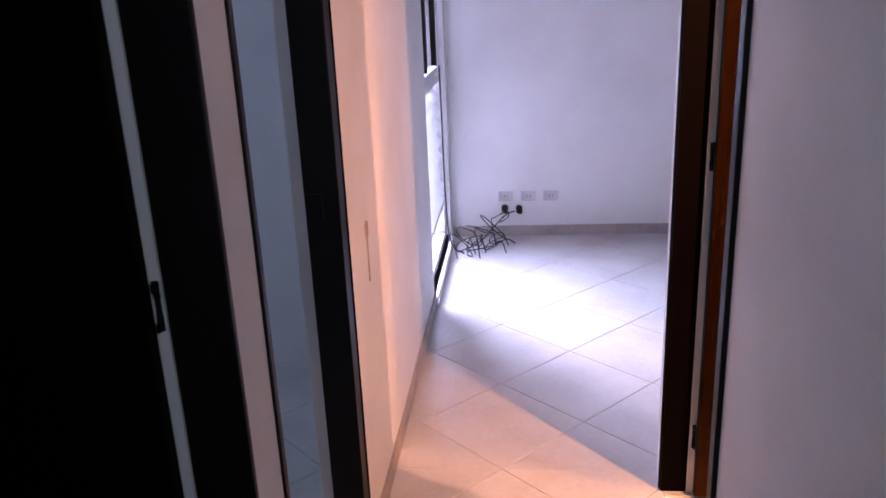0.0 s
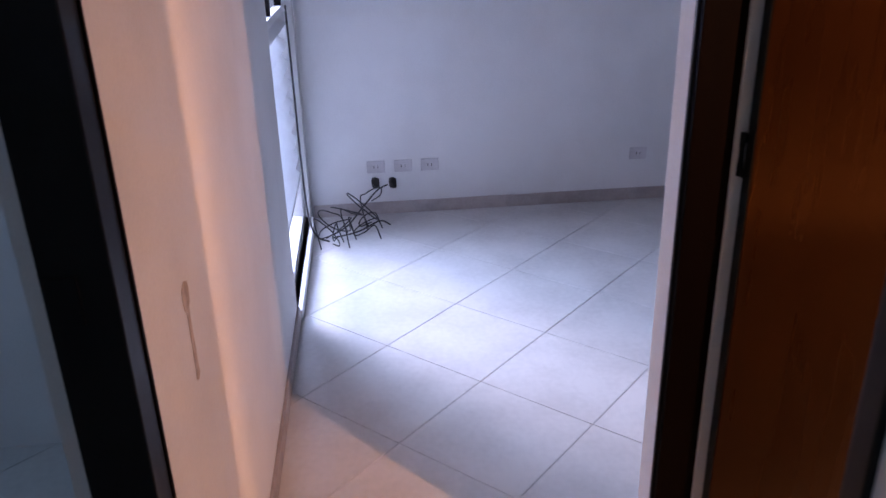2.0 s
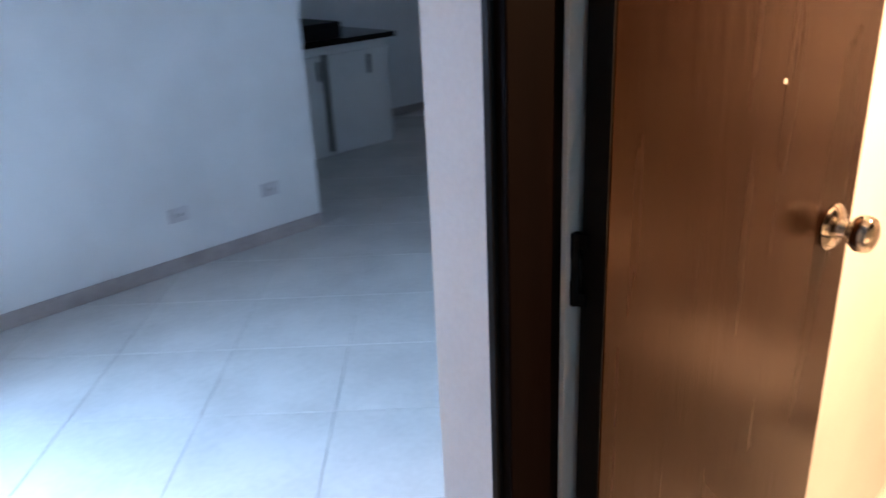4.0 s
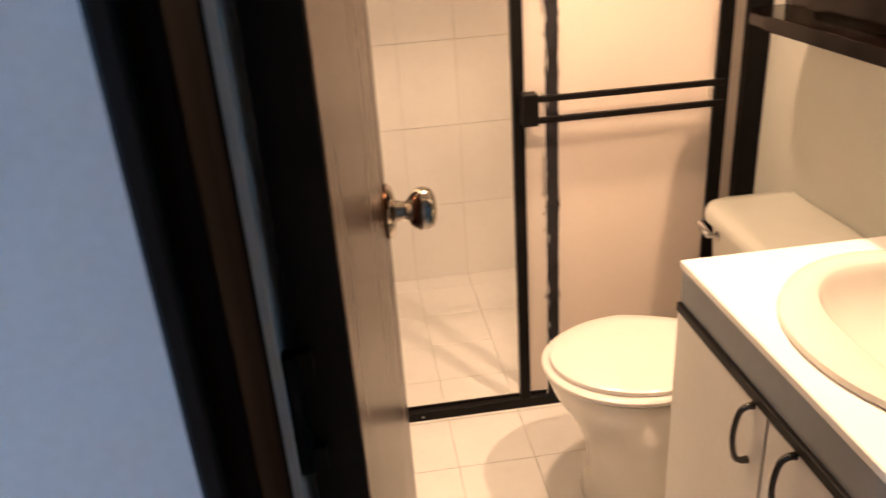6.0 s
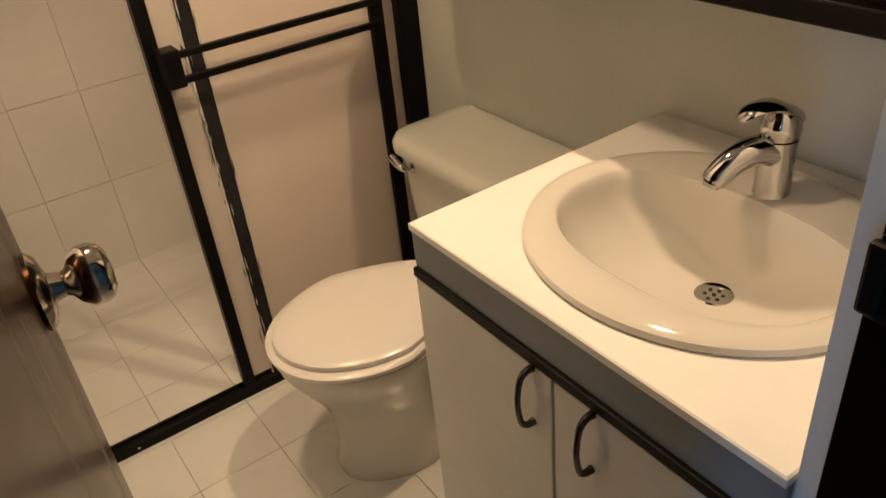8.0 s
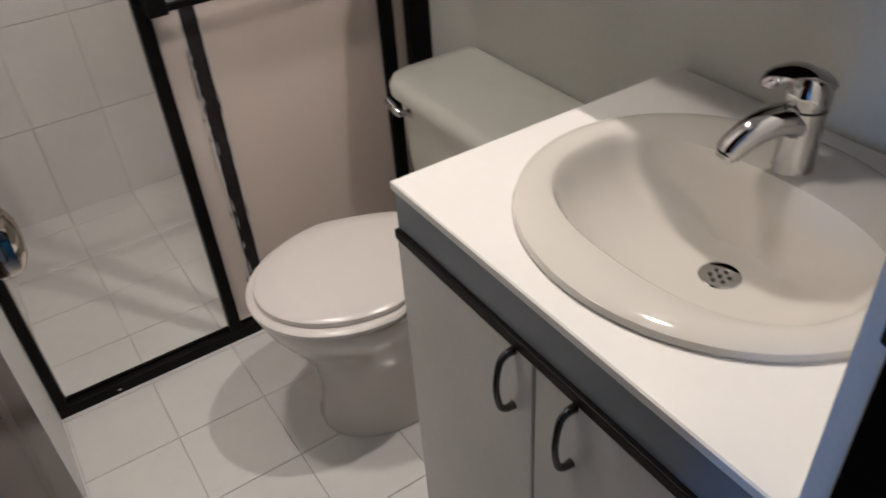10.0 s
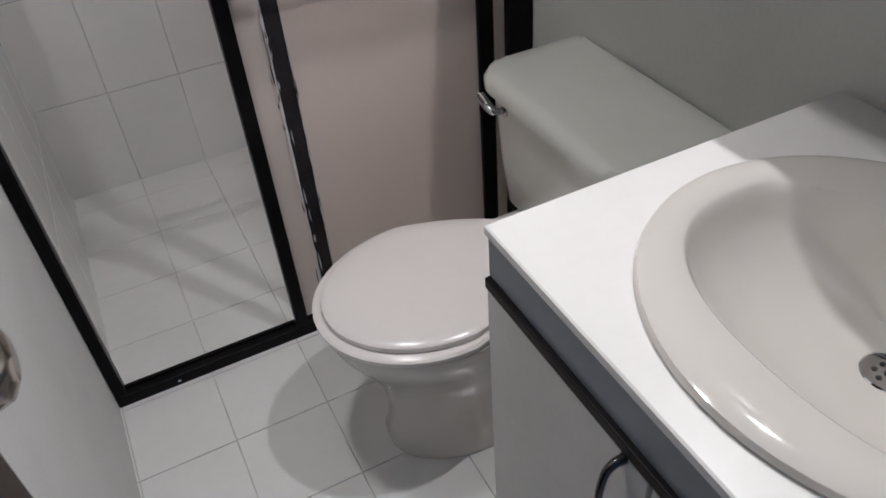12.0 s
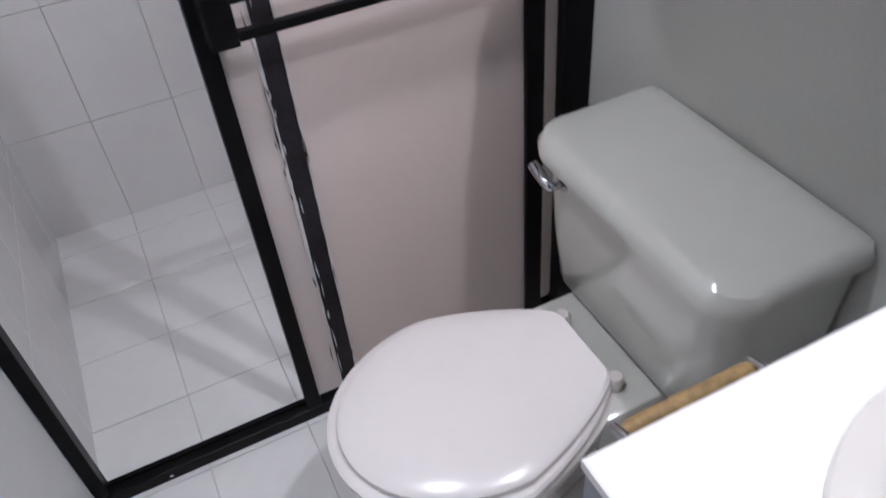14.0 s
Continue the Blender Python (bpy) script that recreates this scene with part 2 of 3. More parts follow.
# the long wall on the other side of the hall, with two doorways and the tall window
WX0, WX1, WZ0, WZ1 = -2.80, -1.60, 0.05, 2.12
wall("wall_hall_long", "white plastered wall warmed by lamplight", (WX1, 0.455, -1.03, -0.89, Z0, H), (-3.05, WX0, -1.03, -0.89, Z0, H),
     (WX0, WX1, -1.03, -0.89, WZ1, H), (WX0, WX1, -1.03, -0.89, Z0, WZ0),
     (1.18, 1.318, -1.03, -0.89, Z0, H), (0.455, 1.18, -1.03, -0.89, 2.1, H), (1.318, 2.12, -1.03, -0.89, 2.1, H), (2.12, 3.5, -1.03, -0.89, Z0, H))
wall("wall_far", "white living room wall with sockets", (-3.05, -2.93, -0.89, 1.90, Z0, H))
wall("wall_kitchen_west", "white kitchen wall", (-4.87, -4.75, 1.78, 4.72, Z0, H))
wall("wall_kitchen_north", "white wall behind the kitchen", (-4.75, 0.106, 4.60, 4.72, Z0, H))
wall("wall_kitchen_south", "white kitchen partition", (-4.75, -3.05, 1.78, 1.90, Z0, H))
wall("wall_living_east", "white wall of the living room", (-0.008, 0.106, YB + 0.12, 4.60, Z0, H))
wall("wall_hall_end", "plain white wall closing the hall", (3.5, 3.6, -0.89, YF1, Z0, H))
wall("wall_side_room", "plain walls of the side rooms", (-0.95, -0.83, -3.4, -1.03, Z0, H), (-0.95, 3.6, -3.52, -3.4, Z0, H), (1.20, 1.30, -3.4, -1.03, Z0, H), (3.5, 3.6, -3.4, -1.03, Z0, H))
for nm, b in (("baseboard_far", (-2.93, -2.918, -0.878, 1.90, 0, 0.075)), ("baseboard_long", (WX1, 0.44, -0.89, -0.878, 0, 0.07)), ("baseboard_kitchen", (-4.75, -4.738, 3.50, 4.58, 0, 0.075)),
              ("baseboard_north", (-4.738, -0.01, 4.588, 4.60, 0, 0.075)), ("baseboard_far_end", (-3.05, -2.93, 1.90, 1.912, 0, 0.075)), ("baseboard_partition", (-0.02, -0.008, 0.07, 4.58, 0, 0.075))):
    structure(nm, cuboid(*b, bevel=0.003), SKIRT, "beige ceramic skirting along the wall", "baseboard")


# ---- doors ----
def knob(parent, place, axis):
    k = part("door_knob", turned([(0.0, -0.001), (0.034, 0), (0.036, 0.004), (0.030, 0.010), (0.014, 0.014), (0.011, 0.024), (0.013, 0.028), (0.021, 0.033), (0.0275, 0.042), (0.028, 0.051), (0.025, 0.059), (0.016, 0.064), (0.0, 0.0655)], place, axis), BRASS, parent, "polished round metal knob", True)
    return k


def hinge(parent, place, axis2):
    """Two small dark leaves and a knuckle at place; axis2 is the way from jamb to leaf."""
    x, y, z = place
    bm = turned([(0.0, -0.042), (0.006, -0.042), (0.006, -0.014), (0.005, -0.012), (0.005, 0.012), (0.006, 0.014), (0.006, 0.042), (0.0, 0.042)], place, sides=12)
    dx, dy = axis2
    for s0, s1 in ((-0.042, -0.026), (0.026, 0.042)):
        box(bm, min(x - dx * 0.014, x + dx * 0.014) - 0.002 * abs(dy), max(x - dx * 0.014, x + dx * 0.014) + 0.002 * abs(dy),
            min(y - dy * 0.014, y + dy * 0.014) - 0.002 * abs(dx), max(y - dy * 0.014, y + dy * 0.014) + 0.002 * abs(dx), z + s0, z + s1)
    return part("hinge", bm, BLACK, parent, "black steel butt hinge", True)


def leaf(width, height=2.02, thick=0.034):
    """A flush door leaf: x from the hinge edge, y through the thickness."""
    return cuboid(0, width, 0, thick, 0.012, height, 0.002)


# bathroom door frame
fr = tagged(thing("door_1", (0.4, 0.1, 0)), "dark stained wooden frame of the bathroom door", "door frame", "door frames", "structure")
def sub(ob, parent):
    ob.matrix_parent_inverse = Matrix.Translation(-Vector(parent.location))
    return ob
def fpart(name, bm, m, parent, label="", smooth=False):
    return sub(part(name, bm, m, parent, label, smooth), parent)
bm = cuboid(0.0885, 0.113, 0.052, 0.1365, 0, 2.06, 0.002)
fpart("jamb", bm, JAMB, fr)
fpart("casing", cuboid(0.086, 0.0985, 0.047, 0.075, 0, 2.085, 0.003), CASING, fr, "black painted edge strip")
fpart("jamb", cuboid(0.682, 0.729, 0.064, 0.2235, 0, 2.06, 0.002), JAMB, fr)
fpart("casing", cuboid(0.70, 0.742, 0.047, 0.0635, 0, 2.085, 0.003), CASING, fr, "black painted edge strip")
fpart("head", cuboid(0.113, 0.682, 0.062, 0.1365, 2.04, 2.085, 0.002), JAMB, fr)
fpart("strike_plate", cuboid(0.6785, 0.6818, 0.15, 0.221, 1.065, 1.135, 0.001), BLACK, fr, "dark steel strike plate")
fpart("strike_lip", cuboid(0.671, 0.684, 0.209, 0.227, 1.07, 1.13, 0.004), BLACK, fr)
# bathroom door leaf, swung into the room
bd = tagged(thing("bathroom_door", (0.124, 0.158, 0)), "brown wood-veneer bathroom door standing open with a round knob", "door")
bd.rotation_euler = (0, 0, radians(85.4))
lf = part("door_leaf", leaf(0.585), WOOD, bd)
lf.location = (0, -0.034, 0)
knob(bd, (0.518, -0.034, 1.08), (0, -1, 0))
part("hinge_edge", cuboid(-0.0016, 0.0, -0.033, -0.001, 0.014, 2.018), CASING, bd, "black painted hinge edge")
part("edge_latch", cuboid(0.584, 0.587, -0.028, -0.006, 1.05, 1.11), BRASS, bd, "brass latch plate on the edge")
part("scuff", turned([(0.0, 0), (0.004, 0.0003), (0.0, 0.0006)], (0.33, -0.0345, 1.32), (0, -1, 0), 8), SEALANT, bd, "tiny pale chip")
for z in (0.22, 1.163, 1.86):
    hinge(fr, (0, 0, 0), (1, 0)).matrix_basis = Matrix.Translation((0.1215 - 0.4, 0.150 - 0.1, z))

# the two doorways of the long wall
f2 = tagged(thing("door_2", (0.85, -0.95, 0)), "black wooden frame of the side room doorway", "door frame", "door frames", "structure")
fpart("jamb", cuboid(0.456, 0.524, -0.978, -0.885, 0, 2.06, 0.003), CASING, f2)
fpart("casing", cuboid(0.449, 0.462, -0.92, -0.882, 0, 2.085, 0.003), JAMB, f2)
fpart("jamb", cuboid(1.157, 1.1795, -0.975, -0.884, 0, 2.06, 0.003), CASING, f2)
fpart("head", cuboid(0.524, 1.157, -0.978, -0.885, 2.03, 2.075, 0.003), JAMB, f2)
fpart("strike_plate", cuboid(0.5225, 0.5275, -0.972, -0.93, 1.10, 1.17, 0.001), BLACK, f2, "dark steel strike plate")
f3 = tagged(thing("door_3", (1.8, -0.95, 0)), "black wooden frame of the dark room doorway", "door frame", "door frames", "structure")
fpart("jamb", cuboid(1.3185, 1.334, -0.992, -0.884, 0, 2.06, 0.003), CASING, f3)
fpart("jamb", cuboid(2.06, 2.119, -1.04, -0.885, 0, 2.06, 0.003), CASING, f3)
fpart("head", cuboid(1.334, 2.06, -1.0, -0.885, 2.03, 2.075, 0.003), CASING, f3)
wall("door_reveal_dark_room", "narrow white plaster return behind the hinges", (1.3185, 1.338, -1.024, -0.9925, Z0, 2.06))
d3 = tagged(thing("dark_room_door", (1.341, -1.010, 0)), "dark brown wooden door standing open into an unlit room", "door")
d3.rotation_euler = (0, 0, radians(-86))
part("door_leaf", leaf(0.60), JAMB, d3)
knob(d3, (0.54, 0.034, 1.08), (0, 1, 0))
hinge(f3, (0, 0, 0), (1, 0)).matrix_basis = Matrix.Translation((1.342 - 1.8, -1.000 + 0.95, 1.19))

# ---- the tall window of the living room ----
w = tagged(thing("window_1", (-2.2, -0.96, 0)), "tall white louvred window with a black upper frame", "window", "", "structure")
for b in ((WX0, WX0 + 0.045, -0.985, -0.925, WZ0, WZ1), (WX1 - 0.045, WX1, -0.985, -0.925, WZ0, WZ1), (WX0 + 0.045, WX1 - 0.045, -0.985, -0.925, WZ1 - 0.045, WZ1), (WX0 + 0.045, WX1 - 0.045, -0.985, -0.925, WZ0, WZ0 + 0.03)):
    fpart("window_frame", cuboid(*b, bevel=0.003), FRAMEW, w)
fpart("window_sill", cuboid(WX0, WX1, -0.925, -0.868, 0.0, 0.05, 0.006), FRAMEW, w, "low white sill")
for z in (0.27, 1.19):
    fpart("rail", cuboid(WX0 + 0.045, WX1 - 0.045, -0.98, -0.93, z, z + 0.035, 0.003), FRAMEW, w)
for i in range(9):
    s = fpart("slat", cuboid(-0.55, 0.55, -0.045, 0.045, -0.003, 0.003, 0.001), FRAMEW, w)
    s.matrix_parent_inverse = Matrix.Identity(4)
    s.matrix_basis = pose(0, 0.005, 0.36 + 0.1 * i, -41, 0, 0)
for x in (-2.75, -2.2, -1.66):
    fpart("mullion", cuboid(x, x + 0.03, -0.975, -0.935, 1.225, WZ1 - 0.045, 0.002), BLACK, w, "black aluminium upright")
pane = fpart("pane", cuboid(WX0 + 0.05, WX1 - 0.05, -0.957, -0.952, 1.225, WZ1 - 0.045), GLASS, w)
pane.visible_shadow = False
# side room window
w2 = tagged(thing("window_2", (0.2, -3.4, 0)), "window of the side room", "window", "", "structure")
fpart("window_frame", cuboid(-0.4, 0.8, -3.402, -3.38, 0.9, 2.1, 0.004), FRAMEW, w2)
# unseen frame, added to go with the hall's fill lamp
w3 = tagged(thing("fill_window", (3.5, -0.42, 0)), "unseen window added behind the hall's fill lamp", "window", "", "structure")
fpart("window_frame", cuboid(3.478, 3.5, -0.79, -0.05, 0.88, 2.02, 0.004), FRAMEW, w3)
# ground outside
tagged(part("ground", cuboid(-120, 120, -120, 120, -0.5, -0.2), GROUT), "grey ground outside the flat", "ground", "", "structure")

# ---- sockets and smear ----
def socket(place, label):
    x, y, z = place
    s = tagged(thing("wall_socket", place), label, "socket", "wall sockets")
    part("plate", cuboid(0, 0.008, -0.052, 0.052, -0.036, 0.036, 0.003), PLATE, s)
    part("insert", cuboid(0.008, 0.011, -0.03, 0.03, -0.02, 0.02, 0.002), PLATE, s)
    for dy in (-0.011, 0.011):
        part("slot", cuboid(0.011, 0.0115, dy - 0.002, dy + 0.002, -0.008, 0.008), RUBBER, s)
    return s
for y in (-0.50, -0.341, -0.185, 1.072, 1.595):
    socket((-2.93, y, 0.29), "grey plastic wall socket low on the white wall")


# ---- bathroom: vanity ----
VX0, VX1, VY0, VY1, VZ = 0.689, 1.240, 0.253, 0.88, 0.853
van = thing("vanity_cabinet", (0.95, 0.5, 0), "white melamine two-door vanity cabinet under a white top", "cabinet")
bm = bmesh.new()
for b in ((0.705, 0.721, VY0, VY1 - 0.006, 0.08, 0.838), (0.705, 1.2, VY1 - 0.022, VY1 - 0.006, 0.0, 0.838), (0.721, 1.2, VY0, VY0 + 0.016, 0.0, 0.838), (0.721, 1.2, VY0 + 0.016, VY1 - 0.022, 0.08, 0.096), (0.75, 0.766, VY0 + 0.016, VY1 - 0.022, 0.0, 0.08)):
    box(bm, *b)
fpart("body", bm, CABW, van)
fpart("edge_band", cuboid(0.694, 0.7045, VY0, VY1, 0.774, 0.839, 0.001), EDGE, van, "grey-blue band under the top")
fpart("trim", cuboid(0.687, 0.7045, VY0, VY1, 0.757, 0.7735, 0.002), CASING, van, "black strip above the doors")
for y0, y1, hy in ((0.570, VY1 - 0.004, 0.606), (VY0 + 0.002, 0.565, 0.496)):
    d = fpart("cabinet_door", cuboid(0.688, 0.7045, y0, y1, 0.09, 0.756, 0.002), CABW, van)
    pts = [(0.689, hy, 0.656), (0.676, hy, 0.657), (0.666, hy, 0.668), (0.661, hy, 0.704), (0.666, hy, 0.740), (0.676, hy, 0.751), (0.689, hy, 0.752)]
    part("handle", tube(spline(pts, 5), [0.0062, 0.006] + [0.0055 - 0.0012 * math.sin(math.pi * q / 26) for q in range(27)] + [0.006, 0.0062], 10), GUNMETAL, d, "dark arched metal handle", True)

# toilet roll holder on the cabinet's side, with its bare wooden roller
rh = thing("roll_holder", (0.838, VY1, 0.79), "chrome toilet roll holder with bare wooden roller on the cabinet side", "holder")
for x in (-0.078, 0.078):
    part("bracket", tube(spline([(x, -0.004, 0), (x, 0.02, 0.0), (x, 0.038, -0.005), (x, 0.048, -0.009)], 4), [0.008] * 5 + [0.006] * 8, 12), CHROME, rh, "", True)
part("roller", turned([(0.0, 0.0), (0.006, 0.0), (0.0085, 0.008), (0.009, 0.074), (0.0085, 0.14), (0.006, 0.148), (0.0, 0.148)], (-0.074, 0.041, -0.009), (1, 0, 0), 16), CORK, rh, "yellowish wooden roller", True)

# worktop with an oval hole
BC, BA, BB = (0.957, 0.562), 0.233, 0.256


def oval(cx, cy, a, b, z, k=64, power=2.0, back=0.0):
    """An oval ring, its back flattened by back."""
    out = []
    for i in range(k):
        t = 2 * math.pi * i / k
        c, s = math.cos(t), math.sin(t)
        e = 2 / power
        x, y = a * math.copysign(abs(c) ** e, c), b * math.copysign(abs(s) ** e, s)
        if x > 0:
            x *= 1 - back
        out.append(Vector((cx + x, cy + y, z)))
    return out


bm = bmesh.new()
K = 64
def rect_ring(z, inset=0.0):
    ring = []
    for p in oval(0, 0, 1, 1, 0, K):
        s = 1 / max(abs(p.x), abs(p.y))
        ring.append(Vector(((VX0 + VX1) / 2 + p.x * s * ((VX1 - VX0) / 2 - inset), (VY0 + VY1) / 2 + p.y * s * ((VY1 - VY0) / 2 - inset), z)))
    return ring
hole = oval(BC[0], BC[1], BA - 0.02, BB - 0.02, 0, K)
rings = [[Vector((p.x, p.y, 0.840)) for p in hole], rect_ring(0.840), rect_ring(0.851), rect_ring(VZ, 0.0025), [Vector((p.x, p.y, VZ)) for p in hole]]
bm = loft(rings + [rings[0]], cap=False)
top = tagged(part("washstand_worktop", bm, TOP), "white laminate vanity top with thin edge", "countertop")
# basin
ba = thing("wash_basin", (BC[0], BC[1], VZ), "bone-white oval drop-in wash basin with rounded rim", "sink")
rr = []
for a, b, z, cx in ((BA - 0.004, BB - 0.004, VZ - 0.002, 0), (BA, BB, VZ + 0.004, 0), (BA - 0.003, BB - 0.003, VZ + 0.011, 0), (BA - 0.014, BB - 0.014, VZ + 0.0155, 0), (BA - 0.030, BB - 0.030, VZ + 0.015, 0)):
    rr.append(oval(BC[0] + cx, BC[1], a, b, z, K))
# inner bowl: D-shaped, its back edge well before the wall
for a, b, z, cx, bk in ((0.163, 0.214, VZ + 0.0125, 0.0, 0.22), (0.158, 0.209, VZ + 0.009, 0.0, 0.26), (0.154, 0.204, VZ - 0.004, 0.0, 0.29), (0.147, 0.195, VZ - 0.024, 0.002, 0.29), (0.134, 0.180, VZ - 0.052, 0.004, 0.24), (0.110, 0.134, VZ - 0.082, 0.008, 0.14), (0.074, 0.088, VZ - 0.103, 0.026, 0.06), (0.034, 0.038, VZ - 0.110, 0.037, 0), (0.027, 0.027, VZ - 0.113, 0.039, 0), (0.025, 0.025, VZ - 0.16, 0.039, 0)):
    rr.append(oval(BC[0] + cx, BC[1], a, b, z, K, 2.0 + 1.6 * bk, bk))
fpart("bowl", loft(rr, cap=False), PORC, ba, "", True).matrix_parent_inverse = Matrix.Translation((-BC[0], -BC[1], -VZ))
DX, DY, DZ = BC[0] + 0.039, BC[1], VZ - 0.114
dr = fpart("drain", turned([(0.0, 0.0), (0.012, 0.0005), (0.021, 0.001), (0.0265, 0.003), (0.028, 0.0015), (0.0275, -0.002), (0.0, -0.002)], (DX, DY, DZ)), CHROME, ba, "perforated chrome drain", True)
dr.matrix_parent_inverse = Matrix.Translation((-BC[0], -BC[1], -VZ))
for i in range(7):
    r = 0.0 if i == 6 else 0.0125
    a = i * math.pi / 3
    hmesh = part("drain_hole", turned([(0.0, 0), (0.0031, 0.0002), (0.0, 0.0006)], (DX + r * math.cos(a), DY + r * math.sin(a), DZ + 0.0012), sides=10), DRAINHOLE, dr)
# mixer tap
TX, TY, TZ = 1.107, 0.566, VZ + 0.006
tap = thing("mixer_tap", (TX, TY, TZ), "polished chrome single-lever basin mixer tap", "tap")
part("body", turned([(0.0, 0.0), (0.0275, 0.0), (0.028, 0.004), (0.0255, 0.009), (0.0245, 0.045), (0.025, 0.078), (0.0265, 0.090), (0.0, 0.091)], (0, 0, 0)), CHROME, tap, "", True)
sp = spline([(0.002, -0.001, 0.066), (-0.026, 0.010, 0.077), (-0.056, 0.023, 0.070), (-0.080, 0.033, 0.050), (-0.087, 0.036, 0.040)], 6)
part("spout", tube(sp, [0.0235 - 0.0065 * q / (len(sp) - 1) for q in range(len(sp))], 18), CHROME, tap, "", True)
part("aerator", turned([(0.0, 0), (0.0125, 0), (0.0135, 0.006), (0.0, 0.008)], (-0.089, 0.037, 0.034), (0.35, -0.14, 1)), CHROME, tap, "", True)
part("cap", turned([(0.0, 0.091), (0.0235, 0.0915), (0.0235, 0.096), (0.027, 0.098), (0.0275, 0.110), (0.025, 0.124), (0.018, 0.133), (0.0, 0.137)], (0, 0, 0)), CHROME, tap, "", True)
lv = spline([(0.018, -0.007, 0.122), (-0.012, 0.006, 0.138), (-0.040, 0.018, 0.138), (-0.060, 0.026, 0.128)], 6)
rows = []
for i, p in enumerate(lv):
    q = i / (len(lv) - 1)
    shrink = 1.0 if q < 0.8 else math.sqrt(max(0.02, 1 - ((q - 0.8) / 0.2) ** 2))
    wdt, thk = (0.0235 - 0.008 * q) * shrink, 0.0085 * shrink
    rows.append([p + Vector((0.41, 0.91, 0)) * wdt * math.cos(a) + Vector((0.25, -0.11, 0.96)) * thk * math.sin(a) for a in [2 * math.pi * k / 16 for k in range(16)]])
part("lever", loft(rows), CHROME, tap, "", True)

# ---- wall cabinet over basin and toilet ----
mc = thing("wall_cabinet", (1.09, 0.74, 1.14), "dark lacquered wooden wall cabinet above basin and toilet", "cabinet")
outline = [(1.248, 0.252), (1.048, 0.252), (1.043, 0.30), (1.043, 1.33), (1.050, 1.41), (1.08, 1.462), (1.13, 1.480), (1.248, 1.480)]
def prism(pts, z0, z1):
    return loft([[Vector((x, y, z0)) for x, y in pts], [Vector((x, y, z1)) for x, y in pts]])
fpart("bottom_board", prism(outline, 1.134, 1.157), DARKWOOD, mc).matrix_parent_inverse = Matrix.Translation((-1.09, -0.74, -1.14))
inner = [(1.248, 0.255), (1.122, 0.255), (1.118, 0.30), (1.118, 1.30), (1.124, 1.38), (1.142, 1.43), (1.17, 1.45), (1.248, 1.45)]
MI = Matrix.Translation((-1.09, -0.74, -1.14))
fpart("body", prism(inner, 1.157, 1.68), DARKWOOD, mc).matrix_parent_inverse = MI
fpart("top_board", prism([(x + 0.002, y) for x, y in inner], 1.68, 1.70), DARKWOOD, mc).matrix_parent_inverse = MI
for y0, y1 in ((0.26, 0.745), (0.755, 1.285)):
    fpart("cabinet_door", cuboid(1.106, 1.1175, y0, y1, 1.172, 1.67, 0.002), DARKWOOD, mc).matrix_parent_inverse = MI
fpart("front_lip", cuboid(1.039, 1.047, 0.30, 1.33, 1.131, 1.162, 0.003), DARKWOOD, mc).matrix_parent_inverse = MI

# ---- toilet ----
TYC = 1.273
to = thing("toilet", (0.85, TYC, 0), "bone-white two-piece toilet with closed white lid", "toilet")
INV = Matrix.Translation((-0.85, -TYC, 0))


def egg(x0, x1, half, z, k=48, back=0.6):
    """An egg outline: round nose at x0, squarer back of share back at x1."""
    out = []
    for i in range(k):
        t = 2 * math.pi * i / k
        c, s = math.cos(t), math.sin(t)
        xm = x0 + (x1 - x0) * 0.52
        if c < 0:
            x, y = xm + (xm - x0) * c, half * s
        else:
            u = c
            x = xm + (x1 - xm) * min(1.0, u * 1.12)
            y = math.copysign(abs(s) ** 0.55, s) * half * (back + (1 - back) * (1 - u) ** 0.8) if abs(s) > 1e-6 else 0.0
        out.append(Vector((x, TYC + y, z)))
    return out


bowl = [(0.648, 1.0, 0.122, 0.0), (0.645, 1.0, 0.126, 0.02), (0.655, 1.0, 0.118, 0.05), (0.66, 1.0, 0.113, 0.12), (0.65, 1.0, 0.118, 0.18), (0.625, 1.0, 0.136, 0.245), (0.59, 1.0, 0.160, 0.30), (0.569, 1.0, 0.176, 0.34), (0.559, 1.0, 0.183, 0.37), (0.557, 1.0, 0.184, 0.385)]
rings = [egg(*b) for b in bowl] + [egg(0.565, 0.99, 0.176, 0.388)]
fpart("bowl", loft(rings), PORC, to, "bone porcelain bowl on a pedestal", True).matrix_parent_inverse = INV
fpart("deck", cuboid(0.93, 1.20, TYC - 0.125, TYC + 0.135, 0.30, 0.386, 0.012), PORCSHADE, to, "", True).matrix_parent_inverse = INV
fpart("seat_ring", loft([egg(0.556, 0.978, 0.182, 0.389), egg(0.550, 0.98, 0.187, 0.393), egg(0.549, 0.98, 0.188, 0.402), egg(0.556, 0.978, 0.182, 0.407)]), SEAT, to, "white plastic seat ring", True).matrix_parent_inverse = INV
fpart("lid", loft([egg(0.572, 0.980, 0.166, 0.4075), egg(0.566, 0.983, 0.172, 0.4105), egg(0.567, 0.983, 0.171, 0.419), egg(0.577, 0.978, 0.162, 0.4250), egg(0.63, 0.95, 0.122, 0.4275), egg(0.72, 0.88, 0.06, 0.428)]), SEAT, to, "closed white plastic lid", True).matrix_parent_inverse = INV
for s in (-1, 1):
    fpart("seat_hinge", turned([(0.0, 0), (0.014, 0), (0.015, 0.018), (0.011, 0.024), (0.0, 0.025)], (0.988, TYC + s * 0.075, 0.388)), SEAT, to, "", True).matrix_parent_inverse = INV


